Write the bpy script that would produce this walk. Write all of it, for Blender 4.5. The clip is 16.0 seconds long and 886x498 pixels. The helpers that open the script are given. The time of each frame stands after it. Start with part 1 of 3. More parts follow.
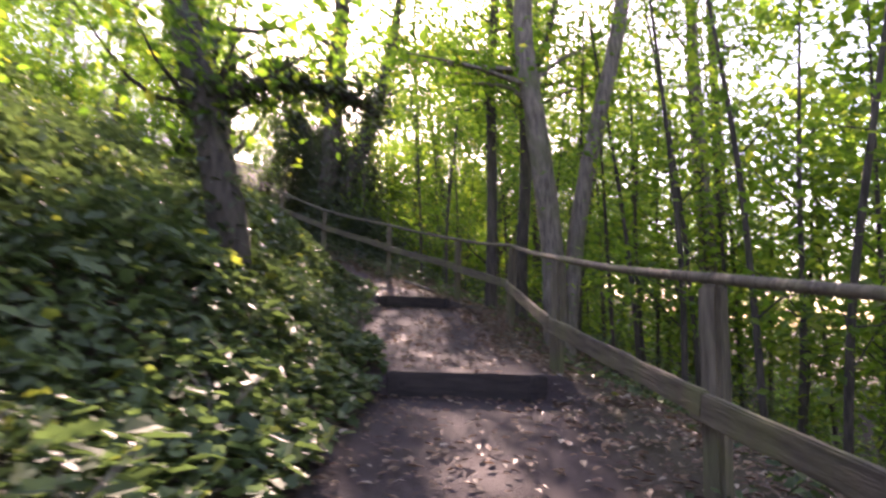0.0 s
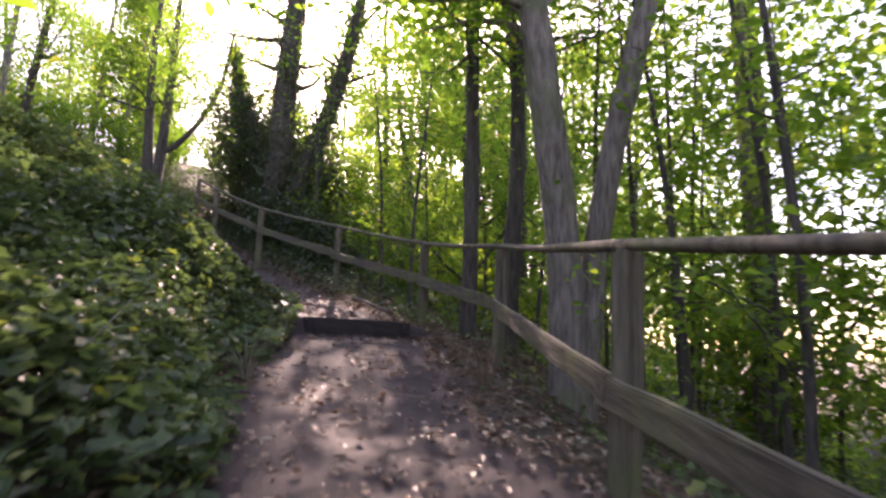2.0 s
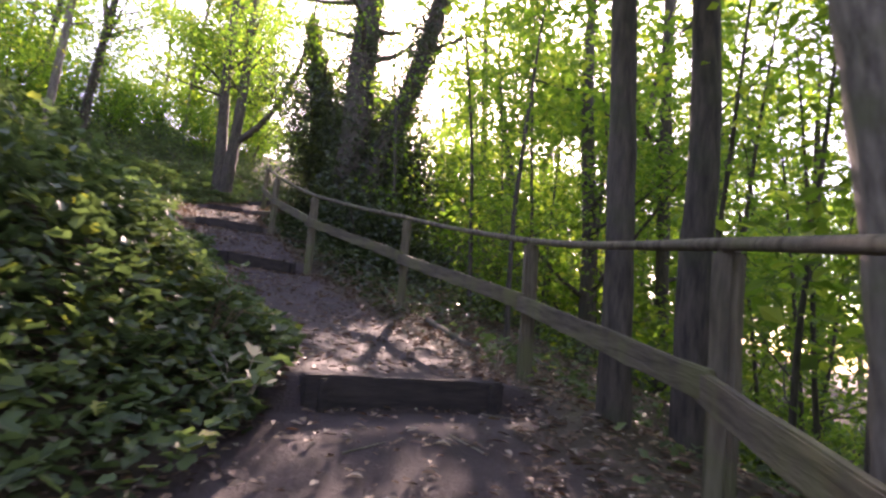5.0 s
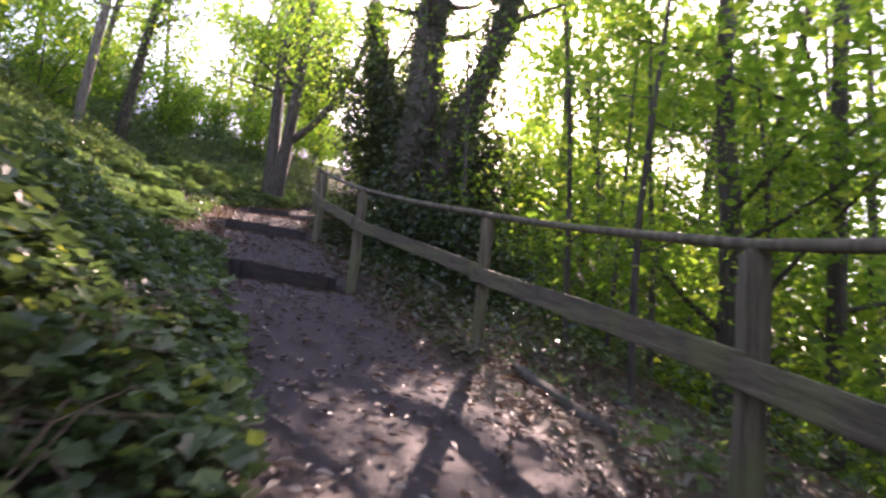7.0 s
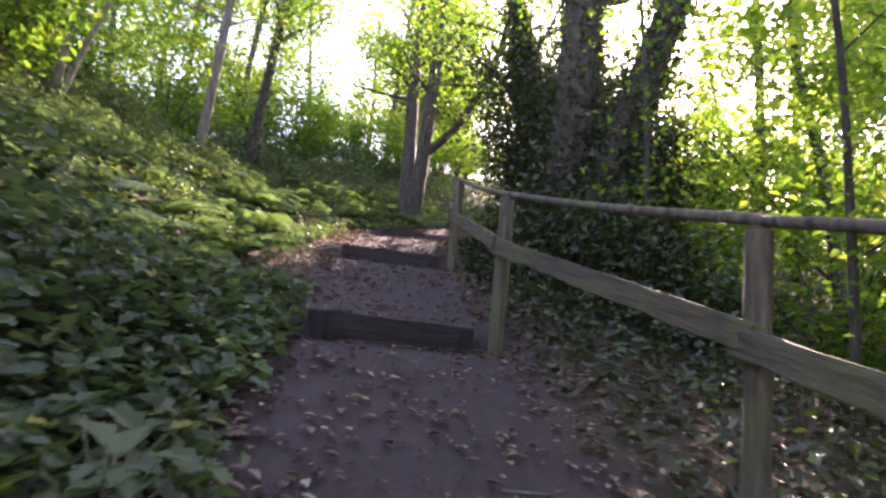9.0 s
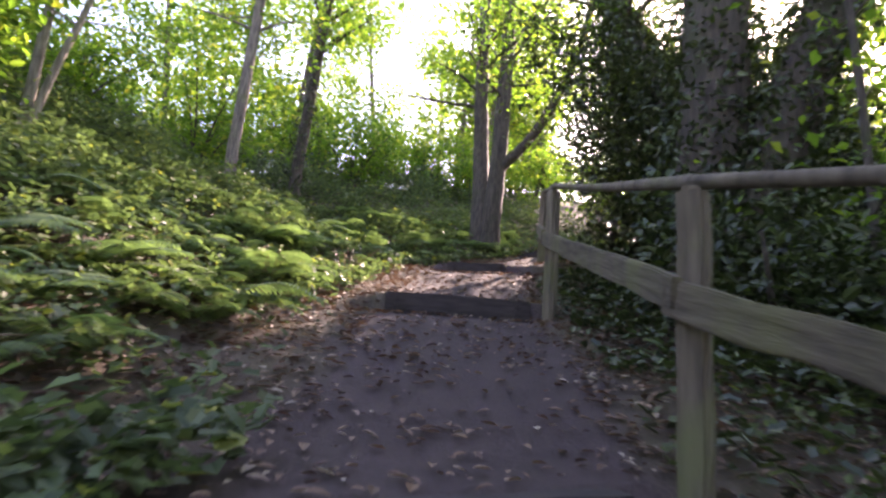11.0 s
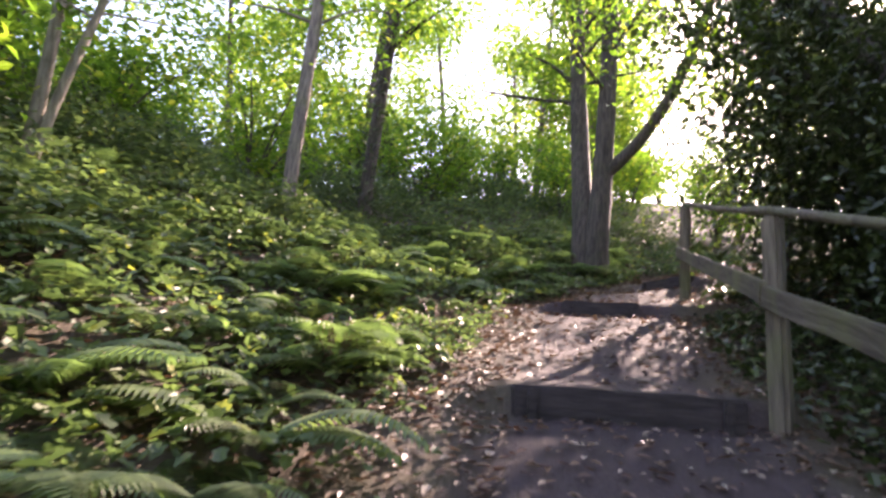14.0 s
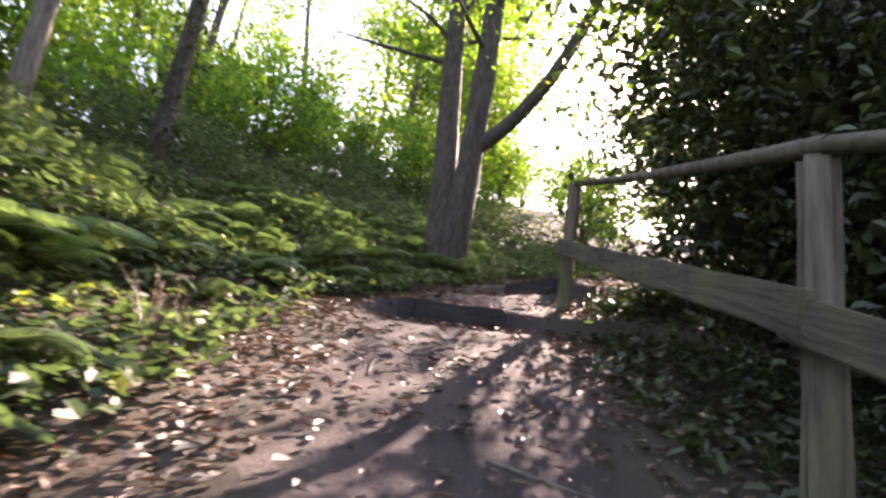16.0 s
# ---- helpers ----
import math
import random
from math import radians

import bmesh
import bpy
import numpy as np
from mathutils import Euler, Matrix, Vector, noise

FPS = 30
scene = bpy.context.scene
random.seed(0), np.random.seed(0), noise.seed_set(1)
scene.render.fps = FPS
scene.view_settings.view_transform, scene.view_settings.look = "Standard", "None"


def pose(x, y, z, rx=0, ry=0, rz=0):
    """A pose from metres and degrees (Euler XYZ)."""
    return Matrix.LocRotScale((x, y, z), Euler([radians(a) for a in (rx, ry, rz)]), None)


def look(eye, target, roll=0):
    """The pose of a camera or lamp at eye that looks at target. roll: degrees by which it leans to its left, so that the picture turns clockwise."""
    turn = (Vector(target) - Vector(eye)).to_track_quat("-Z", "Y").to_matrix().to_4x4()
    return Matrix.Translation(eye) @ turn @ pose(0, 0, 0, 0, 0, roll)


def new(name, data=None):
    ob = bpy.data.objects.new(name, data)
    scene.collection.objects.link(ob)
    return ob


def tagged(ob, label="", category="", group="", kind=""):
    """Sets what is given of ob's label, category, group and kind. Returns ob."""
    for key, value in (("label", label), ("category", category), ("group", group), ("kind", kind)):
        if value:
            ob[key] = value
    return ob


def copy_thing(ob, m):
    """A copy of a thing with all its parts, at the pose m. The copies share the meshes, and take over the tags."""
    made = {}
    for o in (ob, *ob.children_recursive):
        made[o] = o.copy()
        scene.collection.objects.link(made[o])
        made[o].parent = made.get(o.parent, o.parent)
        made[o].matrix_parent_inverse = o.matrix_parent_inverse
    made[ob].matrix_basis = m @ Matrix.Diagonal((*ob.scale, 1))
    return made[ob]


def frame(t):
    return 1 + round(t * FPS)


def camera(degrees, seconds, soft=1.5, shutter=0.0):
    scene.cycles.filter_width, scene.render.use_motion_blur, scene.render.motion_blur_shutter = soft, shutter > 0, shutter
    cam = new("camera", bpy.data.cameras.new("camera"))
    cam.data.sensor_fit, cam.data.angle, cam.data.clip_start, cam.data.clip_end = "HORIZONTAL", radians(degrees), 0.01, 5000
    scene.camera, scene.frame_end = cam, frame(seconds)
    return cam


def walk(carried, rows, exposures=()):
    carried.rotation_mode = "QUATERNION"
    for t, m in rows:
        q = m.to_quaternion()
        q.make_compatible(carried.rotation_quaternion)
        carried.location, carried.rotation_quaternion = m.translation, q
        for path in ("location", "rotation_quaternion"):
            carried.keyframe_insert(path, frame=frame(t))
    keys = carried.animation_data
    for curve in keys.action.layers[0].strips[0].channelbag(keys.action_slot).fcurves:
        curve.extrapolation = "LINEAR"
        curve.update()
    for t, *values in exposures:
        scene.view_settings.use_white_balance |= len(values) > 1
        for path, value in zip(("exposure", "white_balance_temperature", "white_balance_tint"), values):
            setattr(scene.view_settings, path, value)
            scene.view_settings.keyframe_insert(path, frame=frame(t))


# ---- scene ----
cam = camera(71.0, 16.0, 2.5, 0.6)
PATH = [
    (0, (4.635, -11.459, -0.206), (3.843, -9.635, 0.006), 1.7),
    (0.5, (4.371, -10.773, -0.291), (3.681, -8.903, -0.119), 2.7),
    (1, (4.081, -9.95, -0.232), (3.249, -8.145, -0.007), 2.6),
    (1.5, (3.73, -9.093, -0.219), (2.984, -7.25, -0.003), 5.0),
    (2, (3.521, -8.419, -0.072), (2.81, -6.571, 0.211), 2.7),
    (2.5, (3.394, -7.864, 0.069), (2.486, -6.103, 0.346), 1.1),
    (3, (3.127, -7.218, 0.076), (2.195, -5.467, 0.328), 1.5),
    (3.5, (2.824, -6.785, 0.139), (2.055, -4.96, 0.414), 5.8),
    (4, (2.642, -6.163, 0.307), (1.595, -4.476, 0.548), 2.4),
    (6.5, (0.869, -3.64, 0.522), (-0.044, -1.896, 0.865), 9.3),
    (7, (0.493, -2.98, 0.713), (-0.682, -1.393, 1.014), 6.7),
    (7.5, (0.1, -2.312, 0.856), (-1.112, -0.757, 1.17), 8.4),
    (8, (-0.5, -1.872, 0.914), (-1.69, -0.313, 1.285), 9.2),
    (8.5, (-0.808, -1.457, 1.09), (-2.312, -0.191, 1.443), 3.3),
    (9, (-1.319, -1.073, 1.243), (-2.847, 0.182, 1.535), 6.1),
    (9.5, (-1.717, -0.763, 1.326), (-3.195, 0.535, 1.686), 7.0),
    (10, (-2.258, -0.259, 1.518), (-3.901, 0.838, 1.829), 6.1),
    (12.5, (-5.005, 1.277, 2.123), (-6.698, 2.25, 2.558), 2.4),
    (13, (-5.137, 1.3, 2.28), (-6.954, 1.983, 2.763), -1.9),
    (13.5, (-5.397, 1.301, 2.376), (-7.237, 1.956, 2.803), -4.7),
    (14, (-5.586, 1.205, 2.536), (-7.361, 2.055, 2.891), 4.0),
    (14.5, (-6.079, 1.752, 2.609), (-7.77, 2.725, 3.048), 1.8),
    (15, (-6.398, 2.022, 2.704), (-8.114, 2.986, 3.061), 2.7),
    (15.5, (-6.999, 2.41, 2.749), (-8.633, 3.504, 3.111), 4.0),
    (16, (-7.425, 2.763, 2.807), (-8.961, 3.987, 3.186), 7.7),
]
walk(cam, [(t, look(eye, target, roll)) for t, eye, target, roll in PATH], [(0, 2.35, 7500, 43), (4, 2.4, 7500, 43), (6.5, 2.45, 7300, 43), (10, 2.7, 7300, 43), (12, 2.7, 7300, 38), (16, 2.6, 7500, 38)])

# ---- light ----
SUN = Vector((-0.44, 0.77, 0.46)).normalized()
world = bpy.data.worlds.new("sky")
scene.world = world
world.use_nodes = True
wn = world.node_tree
sky = wn.nodes.new("ShaderNodeTexSky")
sky.sky_type = "NISHITA"
sky.sun_disc = False
sky.sun_elevation = math.asin(SUN.z)
sky.sun_rotation = math.atan2(SUN.x, SUN.y)
wn.links.new(sky.outputs[0], wn.nodes["Background"].inputs[0])
wn.nodes["Background"].inputs[1].default_value = 0.15
sun = new("sun", bpy.data.lights.new("sun", "SUN"))
sun.data.energy, sun.data.angle, sun.data.color = 5.0, radians(0.55), (1.0, 0.93, 0.8)
sun.matrix_world = look(SUN * 60, (0, 0, 0))

# ---- materials ----
def material(name, rough=0.9):
    m = bpy.data.materials.new(name)
    m.use_nodes = True
    nt = m.node_tree
    b = nt.nodes["Principled BSDF"]
    b.inputs["Roughness"].default_value = rough
    return m, nt, b


def node(nt, kind, **values):
    n = nt.nodes.new(kind)
    for k, v in values.items():
        n.inputs[k].default_value = v
    return n


def ramp(nt, fac, stops):
    r = nt.nodes.new("ShaderNodeValToRGB")
    e = r.color_ramp.elements
    while len(e) < len(stops):
        e.new(0.5)
    for el, (p, c) in zip(e, stops):
        el.position, el.color = p, (*c, 1)
    nt.links.new(fac, r.inputs[0])
    return r.outputs[0]


def mix(nt, fac, a, b, mode="MIX"):
    n = nt.nodes.new("ShaderNodeMix")
    n.data_type, n.blend_type = "RGBA", mode
    for sock, v in ((n.inputs[0], fac), (n.inputs[6], a), (n.inputs[7], b)):
        if isinstance(v, (int, float)):
            sock.default_value = v
        elif isinstance(v, tuple):
            sock.default_value = (*v, 1)
        else:
            nt.links.new(v, sock)
    return n.outputs[2]


def noise_tex(nt, scale, detail=5, stretch=None):
    tc = nt.nodes.new("ShaderNodeTexCoord")
    n = node(nt, "ShaderNodeTexNoise", Scale=scale, Detail=detail, Roughness=0.6)
    if stretch:
        mp = node(nt, "ShaderNodeMapping", Scale=stretch)
        nt.links.new(tc.outputs["Object"], mp.inputs[0])
        nt.links.new(mp.outputs[0], n.inputs[0])
    else:
        nt.links.new(tc.outputs["Object"], n.inputs[0])
    return n.outputs[0]


def bump(nt, b, height, strength, dist):
    n = node(nt, "ShaderNodeBump", Strength=strength, Distance=dist)
    nt.links.new(height, n.inputs["Height"])
    nt.links.new(n.outputs[0], b.inputs["Normal"])


def bark(name, dark, light, moss, stretch=(1, 1, 0.18), moss_at=0.62):
    m, nt, b = material(name)
    fine = noise_tex(nt, 22, 6, stretch)
    big = noise_tex(nt, 1.7, 4)
    c = ramp(nt, fine, ((0.32, dark), (0.68, light)))
    k = ramp(nt, big, ((moss_at - 0.1, (0, 0, 0)), (moss_at + 0.1, (1, 1, 1))))
    nt.links.new(mix(nt, k, c, moss), b.inputs["Base Color"])
    bump(nt, b, fine, 0.9, 0.02)
    return m


def leafy(name, stops, translucent, back, rough=0.5, gloss=0.5):
    """Thin leaf: diffuse and gloss on the face, light shining through."""
    m, nt, b = material(name, rough)
    b.inputs["Specular IOR Level"].default_value = gloss
    g = nt.nodes.new("ShaderNodeNewGeometry")
    col = ramp(nt, g.outputs["Random Per Island"], stops)
    patch = ramp(nt, noise_tex(nt, 0.9, 3), ((0.3, (0.6, 0.6, 0.6)), (0.7, (1.25, 1.2, 1.1))))
    col = mix(nt, 1.0, col, patch, "MULTIPLY")
    nt.links.new(col, b.inputs["Base Color"])
    t = nt.nodes.new("ShaderNodeBsdfTranslucent")
    nt.links.new(mix(nt, 1.0, col, back, "MULTIPLY"), t.inputs[0])
    ms = node(nt, "ShaderNodeMixShader", Fac=translucent)
    nt.links.new(b.outputs[0], ms.inputs[1])
    nt.links.new(t.outputs[0], ms.inputs[2])
    nt.links.new(ms.outputs[0], nt.nodes["Material Output"].inputs[0])
    return m


BARK = bark("grey_brown_bark", (0.07, 0.055, 0.045), (0.24, 0.2, 0.165), (0.1, 0.11, 0.05))
BARK_DARK = bark("dark_bark", (0.025, 0.02, 0.017), (0.1, 0.08, 0.065), (0.04, 0.05, 0.02))
BARK_PALE = bark("pale_bark", (0.12, 0.1, 0.075), (0.36, 0.31, 0.24), (0.15, 0.16, 0.08))
TIMBER = bark("weathered_timber", (0.05, 0.038, 0.028), (0.18, 0.145, 0.1), (0.11, 0.115, 0.05), (1, 1, 0.12), 0.58)
RAILWOOD = bark("weathered_rail", (0.04, 0.03, 0.022), (0.14, 0.112, 0.075), (0.12, 0.115, 0.05), (0.12, 1, 1), 0.56)
SLEEPER = bark("damp_sleeper", (0.016, 0.012, 0.012), (0.052, 0.038, 0.036), (0.05, 0.05, 0.03), (0.15, 1, 1), 0.7)
LEAF = leafy("sunlit_leaf", ((0, (0.05, 0.105, 0.018)), (0.5, (0.09, 0.17, 0.028)), (0.88, (0.15, 0.23, 0.036)), (1, (0.28, 0.27, 0.05))), 0.6, (1.95, 2.2, 1.1))
LEAF_FAR = leafy("far_leaf", ((0, (0.06, 0.115, 0.022)), (0.6, (0.11, 0.19, 0.032)), (1, (0.23, 0.27, 0.05))), 0.6, (1.95, 2.2, 1.1))
IVY = leafy("ivy_leaf", ((0, (0.015, 0.028, 0.01)), (0.7, (0.04, 0.065, 0.02)), (1, (0.07, 0.1, 0.03))), 0.2, (1.5, 1.7, 0.8), 0.35, 0.6)
BRAMBLE = leafy("bramble_leaf", ((0, (0.045, 0.072, 0.034)), (0.6, (0.09, 0.13, 0.06)), (0.93, (0.13, 0.18, 0.08)), (1, (0.3, 0.3, 0.06))), 0.34, (1.5, 1.75, 1.05), 0.55, 0.35)
FERN = leafy("fern_leaf", ((0, (0.07, 0.11, 0.05)), (0.7, (0.13, 0.19, 0.08)), (1, (0.2, 0.26, 0.1))), 0.4, (1.45, 1.7, 1.0))
DRY = leafy("dry_leaf", ((0, (0.07, 0.035, 0.025)), (0.5, (0.16, 0.09, 0.06)), (0.85, (0.26, 0.17, 0.12)), (1, (0.42, 0.36, 0.3))), 0.12, (1.2, 1.0, 0.7), 0.55)


def soil():
    m, nt, b = material("woodland_soil")
    a = nt.nodes.new("ShaderNodeAttribute")
    a.attribute_name = "trodden"
    fine, mid = noise_tex(nt, 45, 6), noise_tex(nt, 3.1, 5)
    path = mix(nt, 0.5, ramp(nt, fine, ((0.3, (0.026, 0.017, 0.017)), (0.7, (0.085, 0.053, 0.053)))),
               ramp(nt, mid, ((0.3, (0.028, 0.017, 0.017)), (0.7, (0.066, 0.041, 0.041)))))
    wild = mix(nt, 0.5, ramp(nt, fine, ((0.3, (0.03, 0.02, 0.015)), (0.7, (0.13, 0.085, 0.055)))),
               ramp(nt, mid, ((0.35, (0.045, 0.03, 0.02)), (0.7, (0.08, 0.075, 0.035)))))
    nt.links.new(mix(nt, a.outputs["Fac"], wild, path), b.inputs["Base Color"])
    bump(nt, b, fine, 0.8, 0.03)
    return m


SOIL = soil()

# ---- the lie of the land ----
# along the path: x, y, ground below and above the step there
LINE = np.array([(10.0, -23.4, -2.5, -2.5), (7.3, -17.3, -1.9, -1.9), (4.3, -10.6, -1.27, -1.27), (2.72, -6.43, -0.9, -0.69), (0.95, -3.85, -0.47, -0.47),
                 (-0.24, -1.4, -0.11, 0.1), (-2.55, 0.2, 0.48, 0.48), (-5.32, 1.83, 1.165, 1.375), (-8.56, 3.93, 2.22, 2.43),
                 (-11.48, 6.18, 3.16, 3.37), (-12.3, 8.1, 3.74, 3.94), (-13.4, 12.5, 4.9, 4.9), (-14.8, 23.5, 7.0, 7.0)])


# the sleepers' ends (left, right) and top
STEPS = [((2.115, -6.737), (3.316, -6.118), -0.685), ((-0.62, -2.1), (0.13, -0.78), 0.105), ((-5.387, 1.108), (-5.262, 2.551), 1.376),
         ((-8.899, 3.327), (-8.219, 4.536), 2.435), ((-11.802, 5.851), (-11.166, 6.515), 3.37), ((-12.85, 8.2), (-11.75, 7.98), 3.95)]


def smooth(a, b, v):
    t = np.clip((v - a) / (b - a), 0, 1)
    return t * t * (3 - 2 * t)


def along(x, y):
    """Distance along the path and to its left."""
    x, y = np.asarray(x, float), np.asarray(y, float)
    best = np.full(x.shape, 1e9)
    s_out, d_out = np.zeros(x.shape), np.zeros(x.shape)
    s0 = 0.0
    for i in range(len(LINE) - 1):
        a, b = LINE[i, :2], LINE[i + 1, :2]
        v = b - a
        n = np.hypot(*v)
        u = v / n
        px, py = x - a[0], y - a[1]
        t = np.clip(px * u[0] + py * u[1], 0, n)
        qx, qy = px - t * u[0], py - t * u[1]
        dist = np.hypot(qx, qy)
        side = np.where(u[0] * py - u[1] * px >= 0, 1.0, -1.0)
        m = dist < best
        best = np.where(m, dist, best)
        s_out, d_out = np.where(m, s0 + t, s_out), np.where(m, side * dist, d_out)
        s0 += n
    return s_out, d_out


S_AT = np.concatenate(([0], np.cumsum(np.hypot(*np.diff(LINE[:, :2], axis=0).T))))
STEP_AT = [S_AT[i] for i in range(len(LINE)) if LINE[i, 3] > LINE[i, 2]]


def wobble(x, y):
    return (np.sin(x * 1.7 + 1.3 * np.sin(y * 1.1)) + np.sin(y * 2.3 + 1.7 * np.sin(x * 0.9)) + 0.6 * np.sin(x * 4.1 + y * 3.3)) / 2.6


def ground_z(x, y):
    s, d = along(x, y)
    even = np.interp(s, S_AT, (LINE[:, 2] + LINE[:, 3]) / 2)
    z = even
    for (l, r_, top), mid in zip(STEPS, (LINE[LINE[:, 3] > LINE[:, 2]][:, 2:].mean(1))):   # the ground is held up behind each sleeper
        l, r_ = np.array(l), np.array(r_)
        v = (r_ - l) / np.hypot(*(r_ - l))
        px, py = x - (l + r_)[0] / 2, y - (l + r_)[1] / 2
        q, p = px * v[0] + py * v[1], -px * v[1] + py * v[0]
        side = 1 - smooth(0.0, 0.45, np.abs(q) - np.hypot(*(r_ - l)) / 2)
        w = side * np.exp(-(p / 0.9) ** 2)
        z = z * (1 - w) + (mid + 0.14 * p) * w
        z = z + side * np.clip(p / 0.05, -1, 1) * 0.105 * np.exp(-np.abs(p) / 0.8)
    up = smooth(25, 31, s)           # the lower bank is steeper than the upper one
    left = np.clip(d - (0.85 + 0.75 * up), 0, None)
    z = z + left * (0.5 - 0.14 * up) * (1 - 0.55 * smooth(5, 30, left))
    right = np.clip(-d - 1.25, 0, None)
    fall = 0.42 - 0.3 * smooth(23.5, 27, s) * (1 - smooth(2.0, 6.0, right))
    z = z - np.minimum(right, 24) * fall
    z = z + wobble(x, y) * (0.018 + 0.1 * smooth(0.9, 3.5, np.abs(d)))
    far = smooth(45, 140, np.hypot(x + 4, y))
    return z * (1 - far) - 4.0 * far


def gz(x, y):
    return float(ground_z(np.array([x]), np.array([y]))[0])


def mesh_of(name, verts, faces, mat, smooth_shade=False):
    me = bpy.data.meshes.new(name)
    verts = np.asarray(verts, np.float32)
    faces = np.asarray(faces, np.int32)
    n, k = faces.shape
    me.vertices.add(len(verts))
    me.vertices.foreach_set("co", verts.ravel())
    me.loops.add(n * k)
    me.loops.foreach_set("vertex_index", faces.ravel())
    me.polygons.add(n)
    me.polygons.foreach_set("loop_start", np.arange(n, dtype=np.int32) * k)
    me.polygons.foreach_set("use_smooth", np.full(n, smooth_shade))
    me.update(calc_edges=True)
    me.materials.append(mat)
    return me


def piece(name, me, parent=None, label="", kind=""):
    ob = new(name, me)
    ob.parent = parent
    return tagged(ob, label, "", "", kind)


def thing(name, at, label, category, group=""):
    e = new(name)
    e.location = at
    e.empty_display_size = 0.2
    return tagged(e, label, category, group)


def axis(lo, a, b, step, hi):
    mid = np.arange(a, b, step)
    out_l, out_h = [a], [mid[-1]]
    g = step
    while out_l[-1] > lo:
        g *= 1.22
        out_l.append(out_l[-1] - g)
    g = step
    while out_h[-1] < hi:
        g *= 1.22
        out_h.append(out_h[-1] + g)
    return np.concatenate((out_l[:0:-1], mid, out_h[1:]))


gx, gy = axis(-900, -17, 9, 0.11, 900), axis(-900, -16, 13, 0.11, 900)
X, Y = np.meshgrid(gx, gy)
Z = ground_z(X, Y)
idx = np.arange(X.size).reshape(X.shape)
quads = np.stack((idx[:-1, :-1], idx[:-1, 1:], idx[1:, 1:], idx[1:, :-1]), -1).reshape(-1, 4)
ground_me = mesh_of("ground", np.stack((X, Y, Z), -1).reshape(-1, 3), quads, SOIL, True)
s_, d_ = along(X, Y)
edge = np.abs(d_) + 0.22 * wobble(X * 1.9, Y * 1.9)
att = ground_me.attributes.new("trodden", "FLOAT", "POINT")
att.data.foreach_set("value", (1 - smooth(0.72, 1.1, edge + 0.2 * smooth(31, 34, s_))).ravel().astype(np.float32))
tagged(new("ground", ground_me), "trodden purple-brown earth path through leaf-strewn woodland soil", "ground", "", "structure")

# ---- shapes ----
rng = np.random.default_rng(7)


def tube(points, radii, sides=10, rough=0.06, seed=1):
    """Verts and quads of a knobbly tapering limb."""
    r = np.random.default_rng(seed)
    P = np.asarray(points, float)
    fine = max(2, int(sum(np.linalg.norm(np.diff(P, axis=0), axis=1)) / 0.28))
    t = np.linspace(0, len(P) - 1, fine + 1)
    i = np.clip(t.astype(int), 0, len(P) - 2)
    f = (t - i)[:, None]
    p0, p1, p2, p3 = P[np.maximum(i - 1, 0)], P[i], P[i + 1], P[np.minimum(i + 2, len(P) - 1)]
    C = 0.5 * (2 * p1 + (p2 - p0) * f + (2 * p0 - 5 * p1 + 4 * p2 - p3) * f**2 + (3 * p1 - p0 - 3 * p2 + p3) * f**3)
    R = np.interp(t, np.arange(len(P)), radii)
    T = np.gradient(C, axis=0)
    T /= np.linalg.norm(T, axis=1)[:, None]
    ref = np.where(np.abs(T[:, 2:3]) > 0.9, (1.0, 0, 0), (0, 0, 1.0))
    U = np.cross(T, ref)
    U /= np.linalg.norm(U, axis=1)[:, None]
    if abs(T[0, 2]) > 0.5:
        U = np.cross(T, np.array((1.0, 0.02, 0)))
        U /= np.linalg.norm(U, axis=1)[:, None]
    V = np.cross(T, U)
    a = np.linspace(0, 2 * np.pi, sides, endpoint=False)
    k = 1 + rough * (np.sin(3 * a[None] + t[:, None] * 2.1 + seed) + r.normal(0, 0.6, (len(C), sides)))
    ring = C[:, None] + (R[:, None] * k)[..., None] * (np.cos(a)[None, :, None] * U[:, None] + np.sin(a)[None, :, None] * V[:, None])
    verts = ring.reshape(-1, 3)
    n = len(C)
    q = np.arange(n * sides).reshape(n, sides)
    faces = np.stack((q[:-1], np.roll(q, -1, 1)[:-1], np.roll(q, -1, 1)[1:], q[1:]), -1).reshape(-1, 4)
    cap = len(verts)
    verts = np.vstack((verts, C[-1]))
    top = np.stack((q[-1], np.roll(q[-1], -1), np.full(sides, cap), np.full(sides, cap)), -1)
    return verts, np.vstack((faces, top))


def tube_mesh(name, points, radii, mat, sides=10, rough=0.06, seed=1):
    v, f = tube(points, radii, sides, rough, seed)
    tri = f[:, 2] == f[:, 3]
    me = bpy.data.meshes.new(name)
    me.from_pydata(v.tolist(), [], [(a[:3] if t else a).tolist() for a, t in zip(f, tri)])
    me.polygons.foreach_set("use_smooth", np.ones(len(me.polygons), bool))
    me.materials.append(mat)
    return me


